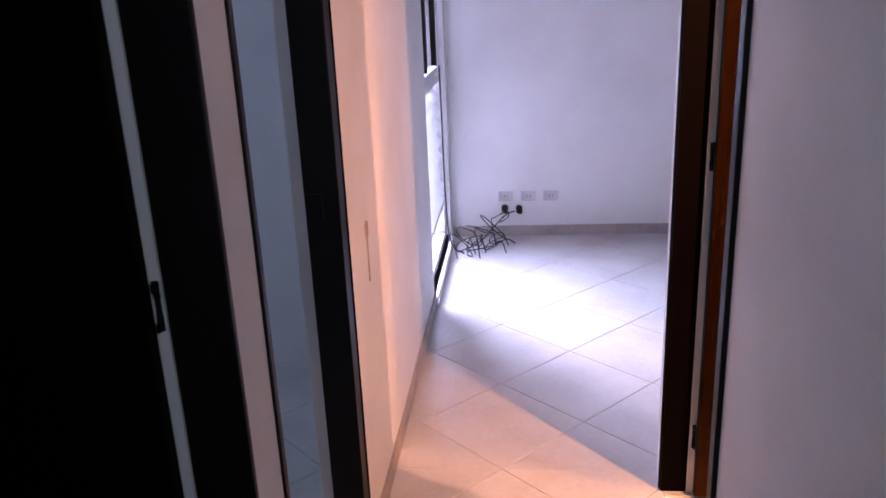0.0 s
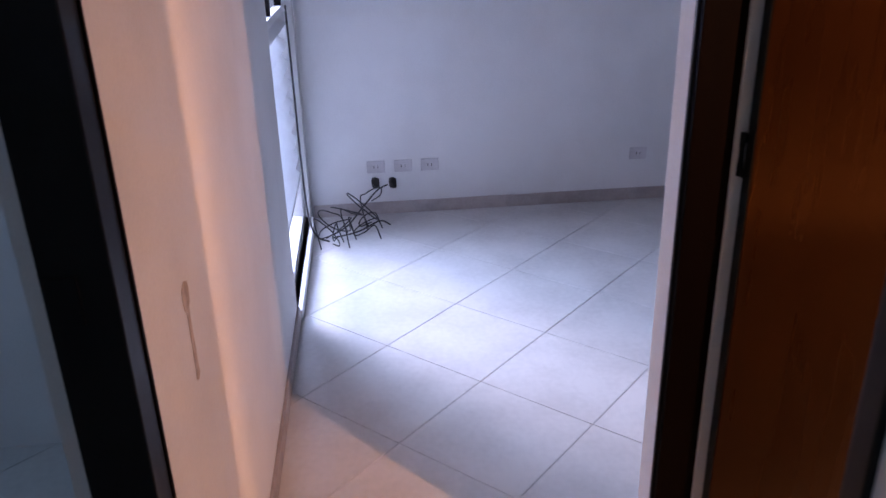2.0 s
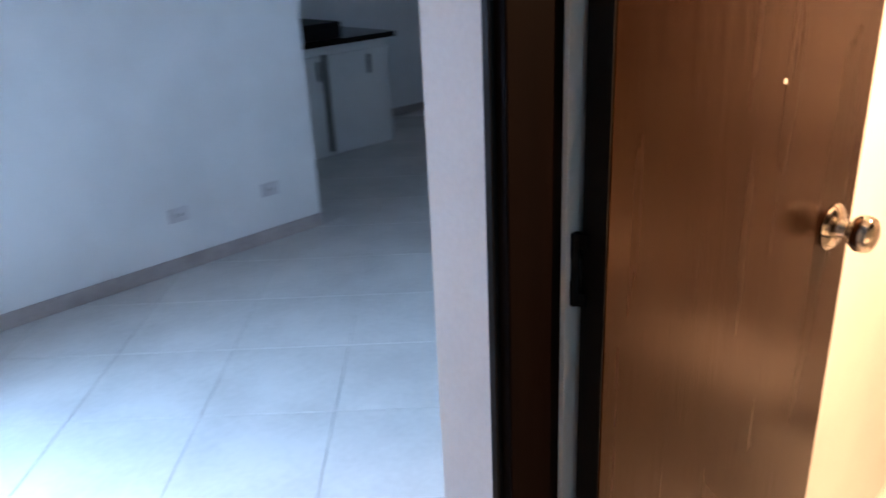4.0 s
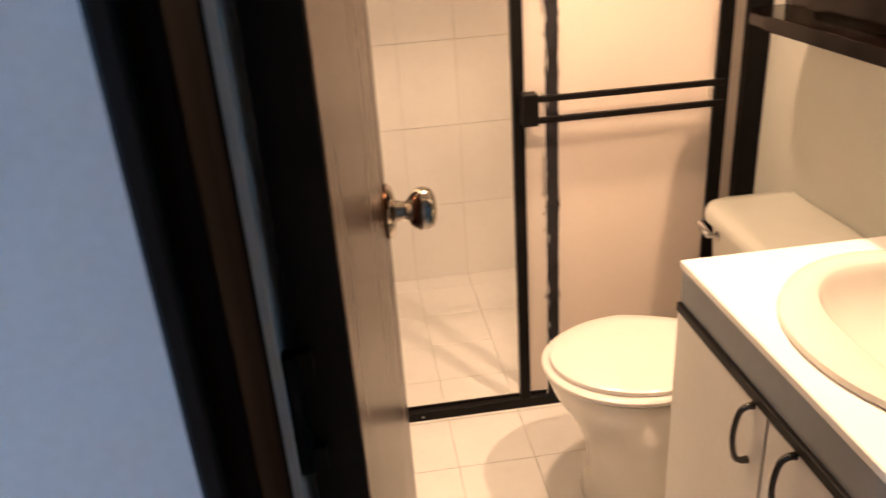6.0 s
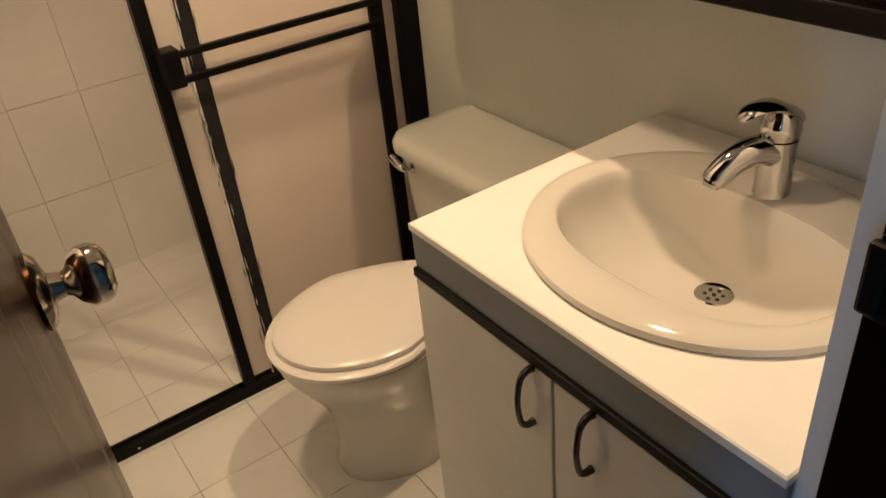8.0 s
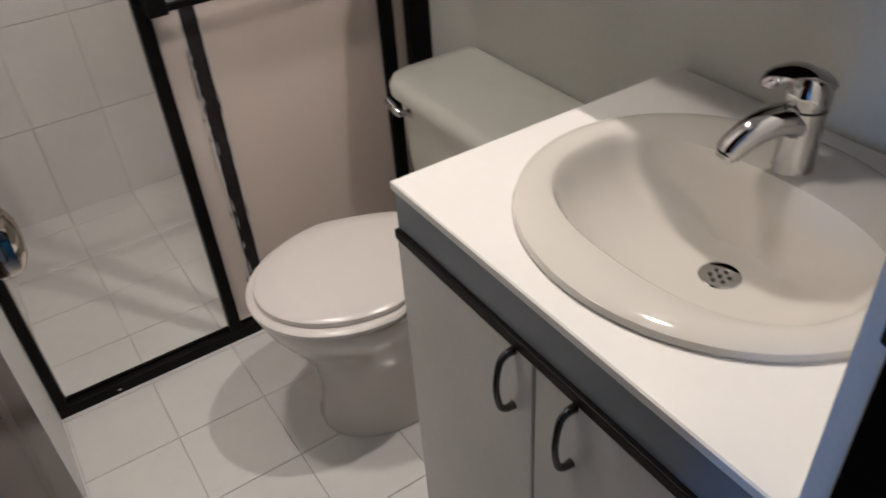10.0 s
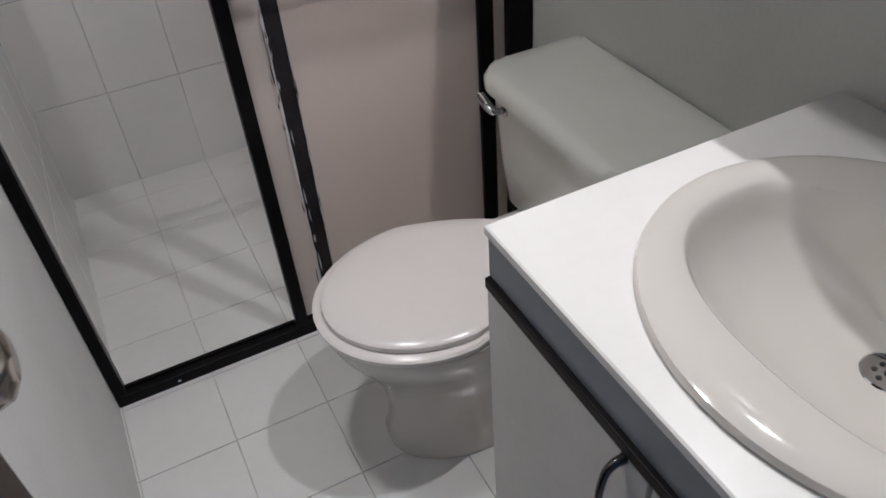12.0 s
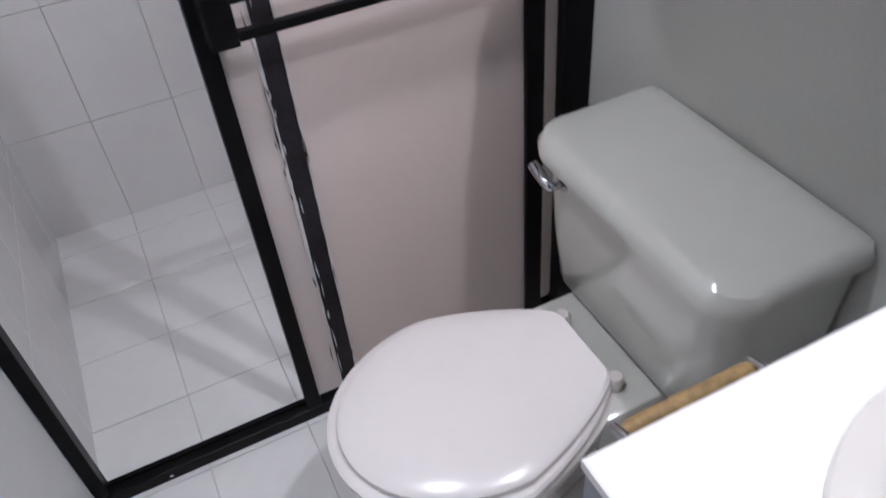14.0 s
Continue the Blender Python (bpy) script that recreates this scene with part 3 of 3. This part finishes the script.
def rounded(x0, x1, y0, y1, r, z, k=10, wall=False):
    """A rounded rectangle ring; its back (x1) corners stay nearly square."""
    out = []
    for cx, cy, a0, rr_ in ((x1, y1, 0, 0.012), (x0, y1, 90, r), (x0, y0, 180, r), (x1, y0, 270, 0.012)):
        ox, oy = cx + (-rr_ if cx == x1 else rr_), cy + (-rr_ if cy == y1 else rr_)
        for i in range(k):
            a = radians(a0 + 90 * i / (k - 1))
            out.append(Vector((ox + rr_ * math.cos(a), oy + rr_ * math.sin(a), z)))
    return out


tank = [rounded(1.055, 1.235, TYC - 0.195, TYC + 0.185, 0.05, 0.375), rounded(1.038, 1.24, TYC - 0.21, TYC + 0.198, 0.06, 0.40), rounded(1.030, 1.242, TYC - 0.22, TYC + 0.209, 0.06, 0.50), rounded(1.023, 1.243, TYC - 0.227, TYC + 0.218, 0.06, 0.652)]
fpart("tank", loft(tank), PORCSHADE, to, "bone cistern, greyed by the cabinet's shade", True).matrix_parent_inverse = INV
lid = [rounded(x0, x1, TYC - h, TYC + h - 0.012, r, z + 0.006) for x0, x1, h, r, z in ((1.014, 1.246, 0.230, 0.055, 0.646), (1.004, 1.247, 0.239, 0.065, 0.652), (1.002, 1.247, 0.241, 0.068, 0.672), (1.010, 1.246, 0.234, 0.062, 0.686), (1.026, 1.240, 0.220, 0.055, 0.693), (1.06, 1.22, 0.19, 0.035, 0.695))]
fpart("tank_lid", loft(lid), PORCSHADE, to, "rounded cistern lid", True).matrix_parent_inverse = INV
fl = fpart("flush_lever", tube(spline([(1.026, 1.414, 0.628), (1.010, 1.414, 0.629), (1.001, 1.419, 0.632), (0.998, 1.432, 0.637), (0.998, 1.460, 0.646)], 5), [0.007] * 8 + [0.0095] * 13, 10), CHROME, to, "chrome flush lever", True)
fl.matrix_parent_inverse = INV
fpart("lever_boss", turned([(0.0, 0), (0.014, 0), (0.014, 0.006), (0.0, 0.008)], (1.027, 1.414, 0.628), (-1, 0, 0)), CHROME, to, "", True).matrix_parent_inverse = INV

# ---- shower enclosure ----
SY = 1.681
sh = thing("shower_enclosure", (0.7, SY, 0), "black-framed sliding shower enclosure with frosted acrylic panels, half open", "shower")
SI = Matrix.Translation((-0.7, -SY, 0))
def spart(name, bm, m, label="", smooth=False):
    o = part(name, bm, m, sh, label, smooth)
    o.matrix_parent_inverse = SI
    return o
SH = 1.85
spart("bottom_track", cuboid(BX0, BX1, SY - 0.014, SY + 0.026, 0.0, 0.031, 0.003), BLACK)
spart("track_groove", cuboid(BX0 + 0.02, BX1 - 0.02, SY + 0.009, SY + 0.013, 0.031, 0.036), BLACK)
spart("top_track", cuboid(BX0, BX1, SY - 0.022, SY + 0.040, SH, SH + 0.045, 0.003), BLACK)
spart("wall_post", cuboid(BX0 + 0.001, BX0 + 0.027, SY - 0.012, SY + 0.024, 0.031, SH, 0.002), BLACK)
spart("wall_post", cuboid(1.190, BX1 - 0.001, SY - 0.012, SY + 0.024, 0.032, SH, 0.002), BLACK)
for x in (0.275, 0.72):
    spart("screw", turned([(0.0, 0), (0.0045, 0), (0.004, 0.002), (0.0, 0.0025)], (x, SY - 0.014, 0.016), (0, -1, 0), 10), CHROME)
# sliding panel in front
sl = spart("sliding_panel", cuboid(0.604, 1.118, SY + 0.000, SY + 0.006, 0.05, SH - 0.01), PANELM, "frosted acrylic pane")
for b in ((0.575, 0.605, SY - 0.012, SY + 0.014, 0.030, SH), (1.112, 1.149, SY - 0.012, SY + 0.014, 0.030, SH)):
    part("stile", cuboid(*b, bevel=0.002), BLACK, sl)
for z in (0.899, 0.953):
    part("towel_bar", cuboid(0.613, 1.118, SY - 0.056, SY - 0.042, z - 0.0075, z + 0.0075, 0.002), BLACK, sl, "black towel bar")
for x0, x1 in ((0.592, 0.632),):
    part("bar_bracket", cuboid(x0, x1, SY - 0.058, SY - 0.010, 0.886, 0.966, 0.003), BLACK, sl)
sl.visible_shadow = False
# fixed panel behind, with a daubed stile
fx = spart("fixed_panel", cuboid(0.70, 1.19, SY + 0.015, SY + 0.021, 0.05, SH - 0.01), PANELM, "frosted acrylic pane")
fx.visible_shadow = False
rows = []
for i in range(60):
    z = 0.034 + (SH - 0.04) * i / 59
    a, b = 0.660 + 0.004 * noise.noise((z * 9, 0, 3)) + 0.002 * noise.noise((z * 40, 1, 3)), 0.696 + 0.003 * noise.noise((z * 11, 5, 1)) + 0.002 * noise.noise((z * 50, 2, 8))
    rows.append([(a, SY - 0.0015, z), (b, SY - 0.0015, z), (b, SY - 0.0005, z), (a, SY - 0.0005, z)])
part("daubed_strip", loft(rows), STRIP, sl, "black strip with ragged white sealant edges")
for side in (0, 1):
    rows = []
    for i in range(90):
        z = 0.034 + (SH - 0.04) * i / 89
        e = (0.660, 0.696)[side]
        wv = max(0.001, 0.003 + 0.005 * max(0, noise.noise((z * 7, side * 7, 2))) + 0.003 * noise.noise((z * 45, side * 3, 5)))
        x0, x1 = e - wv, e + 0.35 * wv
        if side:
            x0, x1 = e - 0.3 * wv, e + wv * 0.6
        rows.append([(x0, SY - 0.0035, z), (x1, SY - 0.0035, z), (x1, SY - 0.0016, z), (x0, SY - 0.0016, z)])
    part("sealant_bead", loft(rows), SEALANT, sl, "ragged white sealant")

# brush streaks along the daubed strip
for m, y, nm, lab, e0 in ((SEALANT, SY - 0.0042, "white_streak", "white brush streaks over the dark strip", 0), (STRIP, SY - 0.0048, "dark_streak", "dark brush streaks over the sealant", 1)):
    bm = bmesh.new()
    rs = random.Random(21 + e0)
    for q in range(60):
        z = 0.05 + rs.random() * (SH - 0.12)
        edge = 0.660 if rs.random() < 0.62 else 0.696
        x = edge + (rs.random() - 0.5) * (0.012 if edge < 0.68 else 0.007) - (0.003 if e0 else -0.002)
        ln, wd, sl_ = 0.015 + 0.05 * rs.random(), 0.0006 + 0.0013 * rs.random(), (rs.random() - 0.6) * 0.006
        pts = [(x, z), (x + wd, z + ln * 0.4), (x + sl_, z + ln), (x - wd, z + ln * 0.5)]
        fr_ = [bm.verts.new((px, y, pz)) for px, pz in pts]
        bk = [bm.verts.new((px, y + 0.0006, pz)) for px, pz in pts]
        bm.faces.new(fr_)
        bm.faces.new(bk[::-1])
        for k in range(4):
            bm.faces.new((fr_[k], bk[k], bk[(k + 1) % 4], fr_[(k + 1) % 4]))
    tagged(part(nm, bm, m, sl, lab), kind="stuff")

# lamp bar on top of the wall cabinet
wl = thing("vanity_lamp", (1.205, 0.88, 1.701), "dark lamp arm with one warm bulb above the cabinet", "lamp")
part("base", cuboid(-0.05, 0.06, -0.10, 0.10, 0.0, 0.025, 0.006), DARKWOOD, wl)
part("arm", tube(spline([(0, 0, 0.025), (0.0, 0, 0.25), (-0.02, 0, 0.315), (-0.06, 0, 0.335), (-0.105, 0, 0.330)], 5), 0.008), CHROME, wl, "", True)
part("socket", turned([(0.0, 0.0), (0.016, 0.0), (0.018, 0.03), (0.0, 0.032)], (-0.105, 0, 0.298)), CHROME, wl, "", True)

cl = thing("ceiling_lamp", (0.50, 1.26, H), "plain white ceiling downlight with a warm bulb", "lamp")
part("rose", turned([(0.0, 0), (0.05, 0), (0.05, -0.015), (0.025, -0.025), (0.0, -0.025)], (0, 0, 0)), FRAMEW, cl, "", True)
part("reflector", turned([(0.048, -0.018), (0.052, -0.018), (0.096, -0.079), (0.092, -0.079)], (0, 0, 0)), FRAMEW, cl, "white reflector", True)

# ---- kitchen seen across the living room ----
kc = thing("kitchen_base_cabinet", (-4.4, 2.7, 0), "white kitchen base cabinet with dark worktop", "cabinet")
KI = Matrix.Translation((4.4, -2.7, 0))
def kpart(name, bm, m, parent=None, label="", smooth=False):
    o = part(name, bm, m, parent or kc, label, smooth)
    o.matrix_parent_inverse = KI if not parent else Matrix.Identity(4)
    return o
kpart("body", cuboid(-4.745, -4.115, 1.91, 3.48, 0.0, 0.80, 0.002), CABW)
# the gap's shade, put in as a solid black strip
kpart("gap_shade", cuboid(-4.114, -4.105, 2.845, 2.885, 0.03, 0.74), CASING, None, "black strip standing for the shaded gap between the doors")
for y0, y1, hy in ((1.93, 2.84, 2.80), (2.89, 3.465, 3.26)):
    kd = kpart("cabinet_door", cuboid(-4.114, -4.096, y0, y1, 0.02, 0.735, 0.003), CABW)
    part("handle", cuboid(-4.096, -4.082, hy - 0.012, hy + 0.012, 0.56, 0.70, 0.004), BLACK, kd, "dark handle")
tagged(part("kitchen_worktop", cuboid(-4.748, -4.07, 1.905, 3.53, 0.80, 0.84, 0.006), DARKWOOD), "dark polished worktop on the white kitchen cabinet", "countertop")
hob = tagged(part("cooktop", cuboid(-4.65, -4.12, 2.30, 3.06, 0.840, 0.955, 0.012), BLACK), "black cooker standing on the kitchen worktop", "cooktop")
bt = thing("bar_table", (-2.70, 3.40, 0), "dark wooden bar table on a turned leg", "table")
part("tabletop", loft([oval(0, 0.1, 0.33, 0.62, 0.85, 40, 2.6), oval(0, 0.1, 0.345, 0.635, 0.86, 40, 2.6), oval(0, 0.1, 0.345, 0.635, 0.885, 40, 2.6), oval(0, 0.1, 0.33, 0.62, 0.893, 40, 2.6)]), DARKWOOD, bt, "", True)
part("apron", cuboid(-0.20, 0.20, -0.30, 0.5, 0.79, 0.85, 0.01), DARKWOOD, bt)
part("leg", loft([rounded(-w_, w_, -0.26 - w_, -0.26 + w_, 0.02, z) for w_, z in ((0.10, 0.0), (0.10, 0.04), (0.075, 0.07), (0.07, 0.40), (0.075, 0.72), (0.10, 0.79))]), DARKWOOD, bt, "", True)
part("leg", loft([rounded(-w_, w_, 0.4 - w_, 0.4 + w_, 0.02, z) for w_, z in ((0.10, 0.0), (0.10, 0.04), (0.075, 0.07), (0.07, 0.40), (0.075, 0.72), (0.10, 0.79))]), DARKWOOD, bt, "", True)

# ---- cables by the window ----
def cable(name, points, label, r=0.0045):
    o = part(name, tube(spline(points, 8), r, 8), RUBBER, None, "", True)
    return tagged(o, label, "cable", "loose cables")
cable("hanging_cable", [(-2.30, -0.878, 1.26), (-2.31, -0.876, 0.9), (-2.34, -0.876, 0.5), (-2.40, -0.87, 0.2), (-2.46, -0.84, 0.06), (-2.5, -0.78, 0.01)], "thin black cable hanging from the window frame", 0.005)
rnd = random.Random(11)
for i in range(10):
    f = (i + 0.3 * rnd.random()) / 10
    c = Vector((-2.46 - 0.26 * f, -0.80 + 0.30 * f + 0.10 * (rnd.random() - 0.5), 0.10 * f * (i % 3)))
    r = 0.05 + 0.055 * rnd.random()
    tilt, turn, a0 = 0.35 + 1.1 * rnd.random(), rnd.random() * 6.28, rnd.random() * 6.28
    u = Vector((math.cos(turn), math.sin(turn), 0))
    v = Vector((-math.sin(turn) * math.cos(tilt), math.cos(turn) * math.cos(tilt), math.sin(tilt)))
    pts = []
    for j in range(7 + i % 4):
        a = a0 + j * 0.72
        rj = r * (0.9 + 0.2 * rnd.random())
        p = c + u * rj * math.cos(a) + v * rj * math.sin(a) + Vector((0, 0, r * math.sin(tilt)))
        pts.append((p.x, max(-0.855, p.y), max(0.006, p.z)))
    pts.append((pts[-1][0] + 0.05, pts[-1][1] + 0.03, 0.006))
    cable("cable_coil", pts, "tangled loop of thin black cable on the floor", 0.0036)
cable("plug_cable", [(-2.55, -0.80, 0.01), (-2.62, -0.68, 0.05), (-2.72, -0.58, 0.13), (-2.80, -0.50, 0.19), (-2.86, -0.44, 0.20)], "black cable rising to the wall sockets")
cable("plug_cable", [(-2.55, -0.76, 0.01), (-2.60, -0.62, 0.02), (-2.64, -0.50, 0.06), (-2.68, -0.44, 0.02)], "black cable rising to the wall sockets")
for y, z in ((-0.50, 0.205), (-0.40, 0.20)):
    pl = tagged(part("cable_plug", loft([rounded(-0.03, 0.03, -0.016, 0.016, 0.008, 0), rounded(-0.03, 0.03, -0.016, 0.016, 0.008, 0.03), rounded(-0.012, 0.012, -0.008, 0.008, 0.004, 0.05)]), RUBBER, None, "", True), "black plug at the end of a cable", "plug", "plugs")
    pl.matrix_world = pose(-2.88, y, z, 30, 60, 0)
# smear on the wall
sm = []
for i in range(26):
    z = 0.80 + 0.20 * i / 25
    wv = 0.010 + 0.012 * abs(noise.noise((z * 18, 3, 1))) + (0.010 if 18 < i < 25 else 0)
    if i in (0, 25):
        wv = 0.002
    xc = 0.175 + 0.006 * noise.noise((z * 8, 9, 2))
    sm.append([(xc - wv, -0.8896, z), (xc + wv, -0.8896, z), (xc + wv, -0.8890, z), (xc - wv, -0.8890, z)])
tagged(part("wall_smear", loft(sm), STAIN), "brown smear on the white hall wall", "stain")


# ---- tiles, last ----
def clip(poly, x0, x1, y0, y1):
    for axis, lim, sign in ((0, x0, 1), (0, x1, -1), (1, y0, 1), (1, y1, -1)):
        out = []
        for i, p in enumerate(poly):
            q = poly[(i + 1) % len(poly)]
            dp, dq = sign * (p[axis] - lim), sign * (q[axis] - lim)
            if dp >= 0:
                out.append(p)
            if dp * dq < 0:
                t = dp / (dp - dq)
                out.append((p[0] + t * (q[0] - p[0]), p[1] + t * (q[1] - p[1])))
        poly = out
        if len(poly) < 3:
            return []
    return poly


def slab(name, poly, z0, z1, m, parent):
    me = bpy.data.meshes.new(name)
    k = len(poly)
    cx, cy = sum(p[0] for p in poly) / k, sum(p[1] for p in poly) / k
    e = 0.0015
    inn = [(p[0] + (cx - p[0]) * e / 0.2, p[1] + (cy - p[1]) * e / 0.2) for p in poly]
    vs = [(*p, z0) for p in poly] + [(*p, z1 - 0.0012) for p in poly] + [(*p, z1) for p in inn]
    fs = [tuple(range(2 * k, 3 * k))] + [(i, (i + 1) % k, k + (i + 1) % k, k + i) for i in range(k)] + [(k + i, k + (i + 1) % k, 2 * k + (i + 1) % k, 2 * k + i) for i in range(k)]
    me.from_pydata(vs, [], fs)
    me.materials.append(m)
    o = new(name, me)
    o.parent = parent
    return o


ang = radians(46)
dv, nv = Vector((-math.sin(ang), math.cos(ang))), Vector((math.cos(ang), math.sin(ang)))
P, G = 0.466, 0.0011
regions = ((-2.93, -0.008, -0.89, 4.60), (-4.75, -2.93, 1.90, 4.60), (-0.008, 3.5, -0.89, 0.06), (0.46, 1.18, -1.03, -0.89), (-0.83, 1.20, -3.4, -1.03))
for i in range(-15, 13):
    for j in range(-15, 13):
        n0, d0 = -0.36 + P * i, 0.13 + P * j
        quad = [tuple(nv * (n0 + a) + dv * (d0 + b)) for a, b in ((G, G), (P - G, G), (P - G, P - G), (G, P - G))]
        for r in regions:
            poly = clip(quad, *r)
            if len(poly) >= 3:
                area = abs(sum(p[0] * q[1] - q[0] * p[1] for p, q in zip(poly, poly[1:] + poly[:1]))) / 2
                if area > 0.0004:
                    slab("floor_tile", poly, -0.008, 0.0, TILE, SLAB)
T = 0.213
bath_floor = structure("floor_bathroom", cuboid(0.1, BX1, YF0, YB, -0.0079, -0.0035), WGROUT, "pale grout under white bathroom tiles", "floor")
for i in range(-1, 6):
    for j in range(0, 13):
        x, y = 0.349 + T * (i - 1), 1.442 + T * (j - 7)
        poly = clip([(x + 0.0009, y + 0.0009), (x + T - 0.0009, y + 0.0009), (x + T - 0.0009, y + T - 0.0009), (x + 0.0009, y + T - 0.0009)], 0.107, BX1, 0.062, YB)
        if len(poly) >= 3:
            slab("floor_tile", poly, -0.0035, 0.001, WTILE, bath_floor)


def wall_tiles(parent, place, along, out, u0, u1, z0, z1, tw, th, ustart, stagger=0.0):
    """Rows of tiles on a wall: along and out are unit vectors in plan."""
    row = 0
    z = z0
    while z < z1 - 0.01:
        u = ustart - (stagger if row % 2 else 0)
        while u < u1 - 0.005:
            a, b = max(u, u0), min(u + tw, u1)
            c = min(z + th, z1)
            if b - a > 0.01:
                g = 0.0008
                bmv = [(a + g, z + g), (b - g, z + g), (b - g, c - g), (a + g, c - g)]
                me = bpy.data.meshes.new("wall_tile")
                def w3(p, d):
                    return (place[0] + along[0] * p[0] + out[0] * d, place[1] + along[1] * p[0] + out[1] * d, p[1])
                ins = [(bmv[0][0] + g, bmv[0][1] + g), (bmv[1][0] - g, bmv[1][1] + g), (bmv[2][0] - g, bmv[2][1] - g), (bmv[3][0] + g, bmv[3][1] - g)]
                vs = [w3(p, 0) for p in bmv] + [w3(p, 0.0052) for p in bmv] + [w3(p, 0.006) for p in ins]
                me.from_pydata(vs, [], [(8, 9, 10, 11)] + [(i, (i + 1) % 4, 4 + (i + 1) % 4, 4 + i) for i in range(4)] + [(4 + i, 4 + (i + 1) % 4, 8 + (i + 1) % 4, 8 + i) for i in range(4)])
                me.materials.append(WTILE)
                o = new("wall_tile", me)
                o.parent = parent
            u += tw
        z += th
        row += 1


bed = structure("shower_wall_bed", cuboid(BX0, BX1, YB + 0.0005, YB + 0.0075, -0.002, H - 0.002), WGROUT, "pale grout between white shower tiles", "wall")
wall_tiles(bed, (0, YB), (1, 0), (0, -1), BX0, BX1, 0.0, H - 0.01, T, 0.317, 0.349 - 2 * T, 0.0)
bed2 = structure("shower_wall_bed_left", cuboid(BX0 - 0.0075, BX0 - 0.0005 + 0.002, SY + 0.03, YB, -0.002, H - 0.002), WGROUT, "pale grout between white shower tiles", "wall")
wall_tiles(bed2, (BX0 + 0.001, 0), (0, 1), (1, 0), SY + 0.032, YB - 0.007, 0.0, H - 0.01, T, 0.317, 1.442)
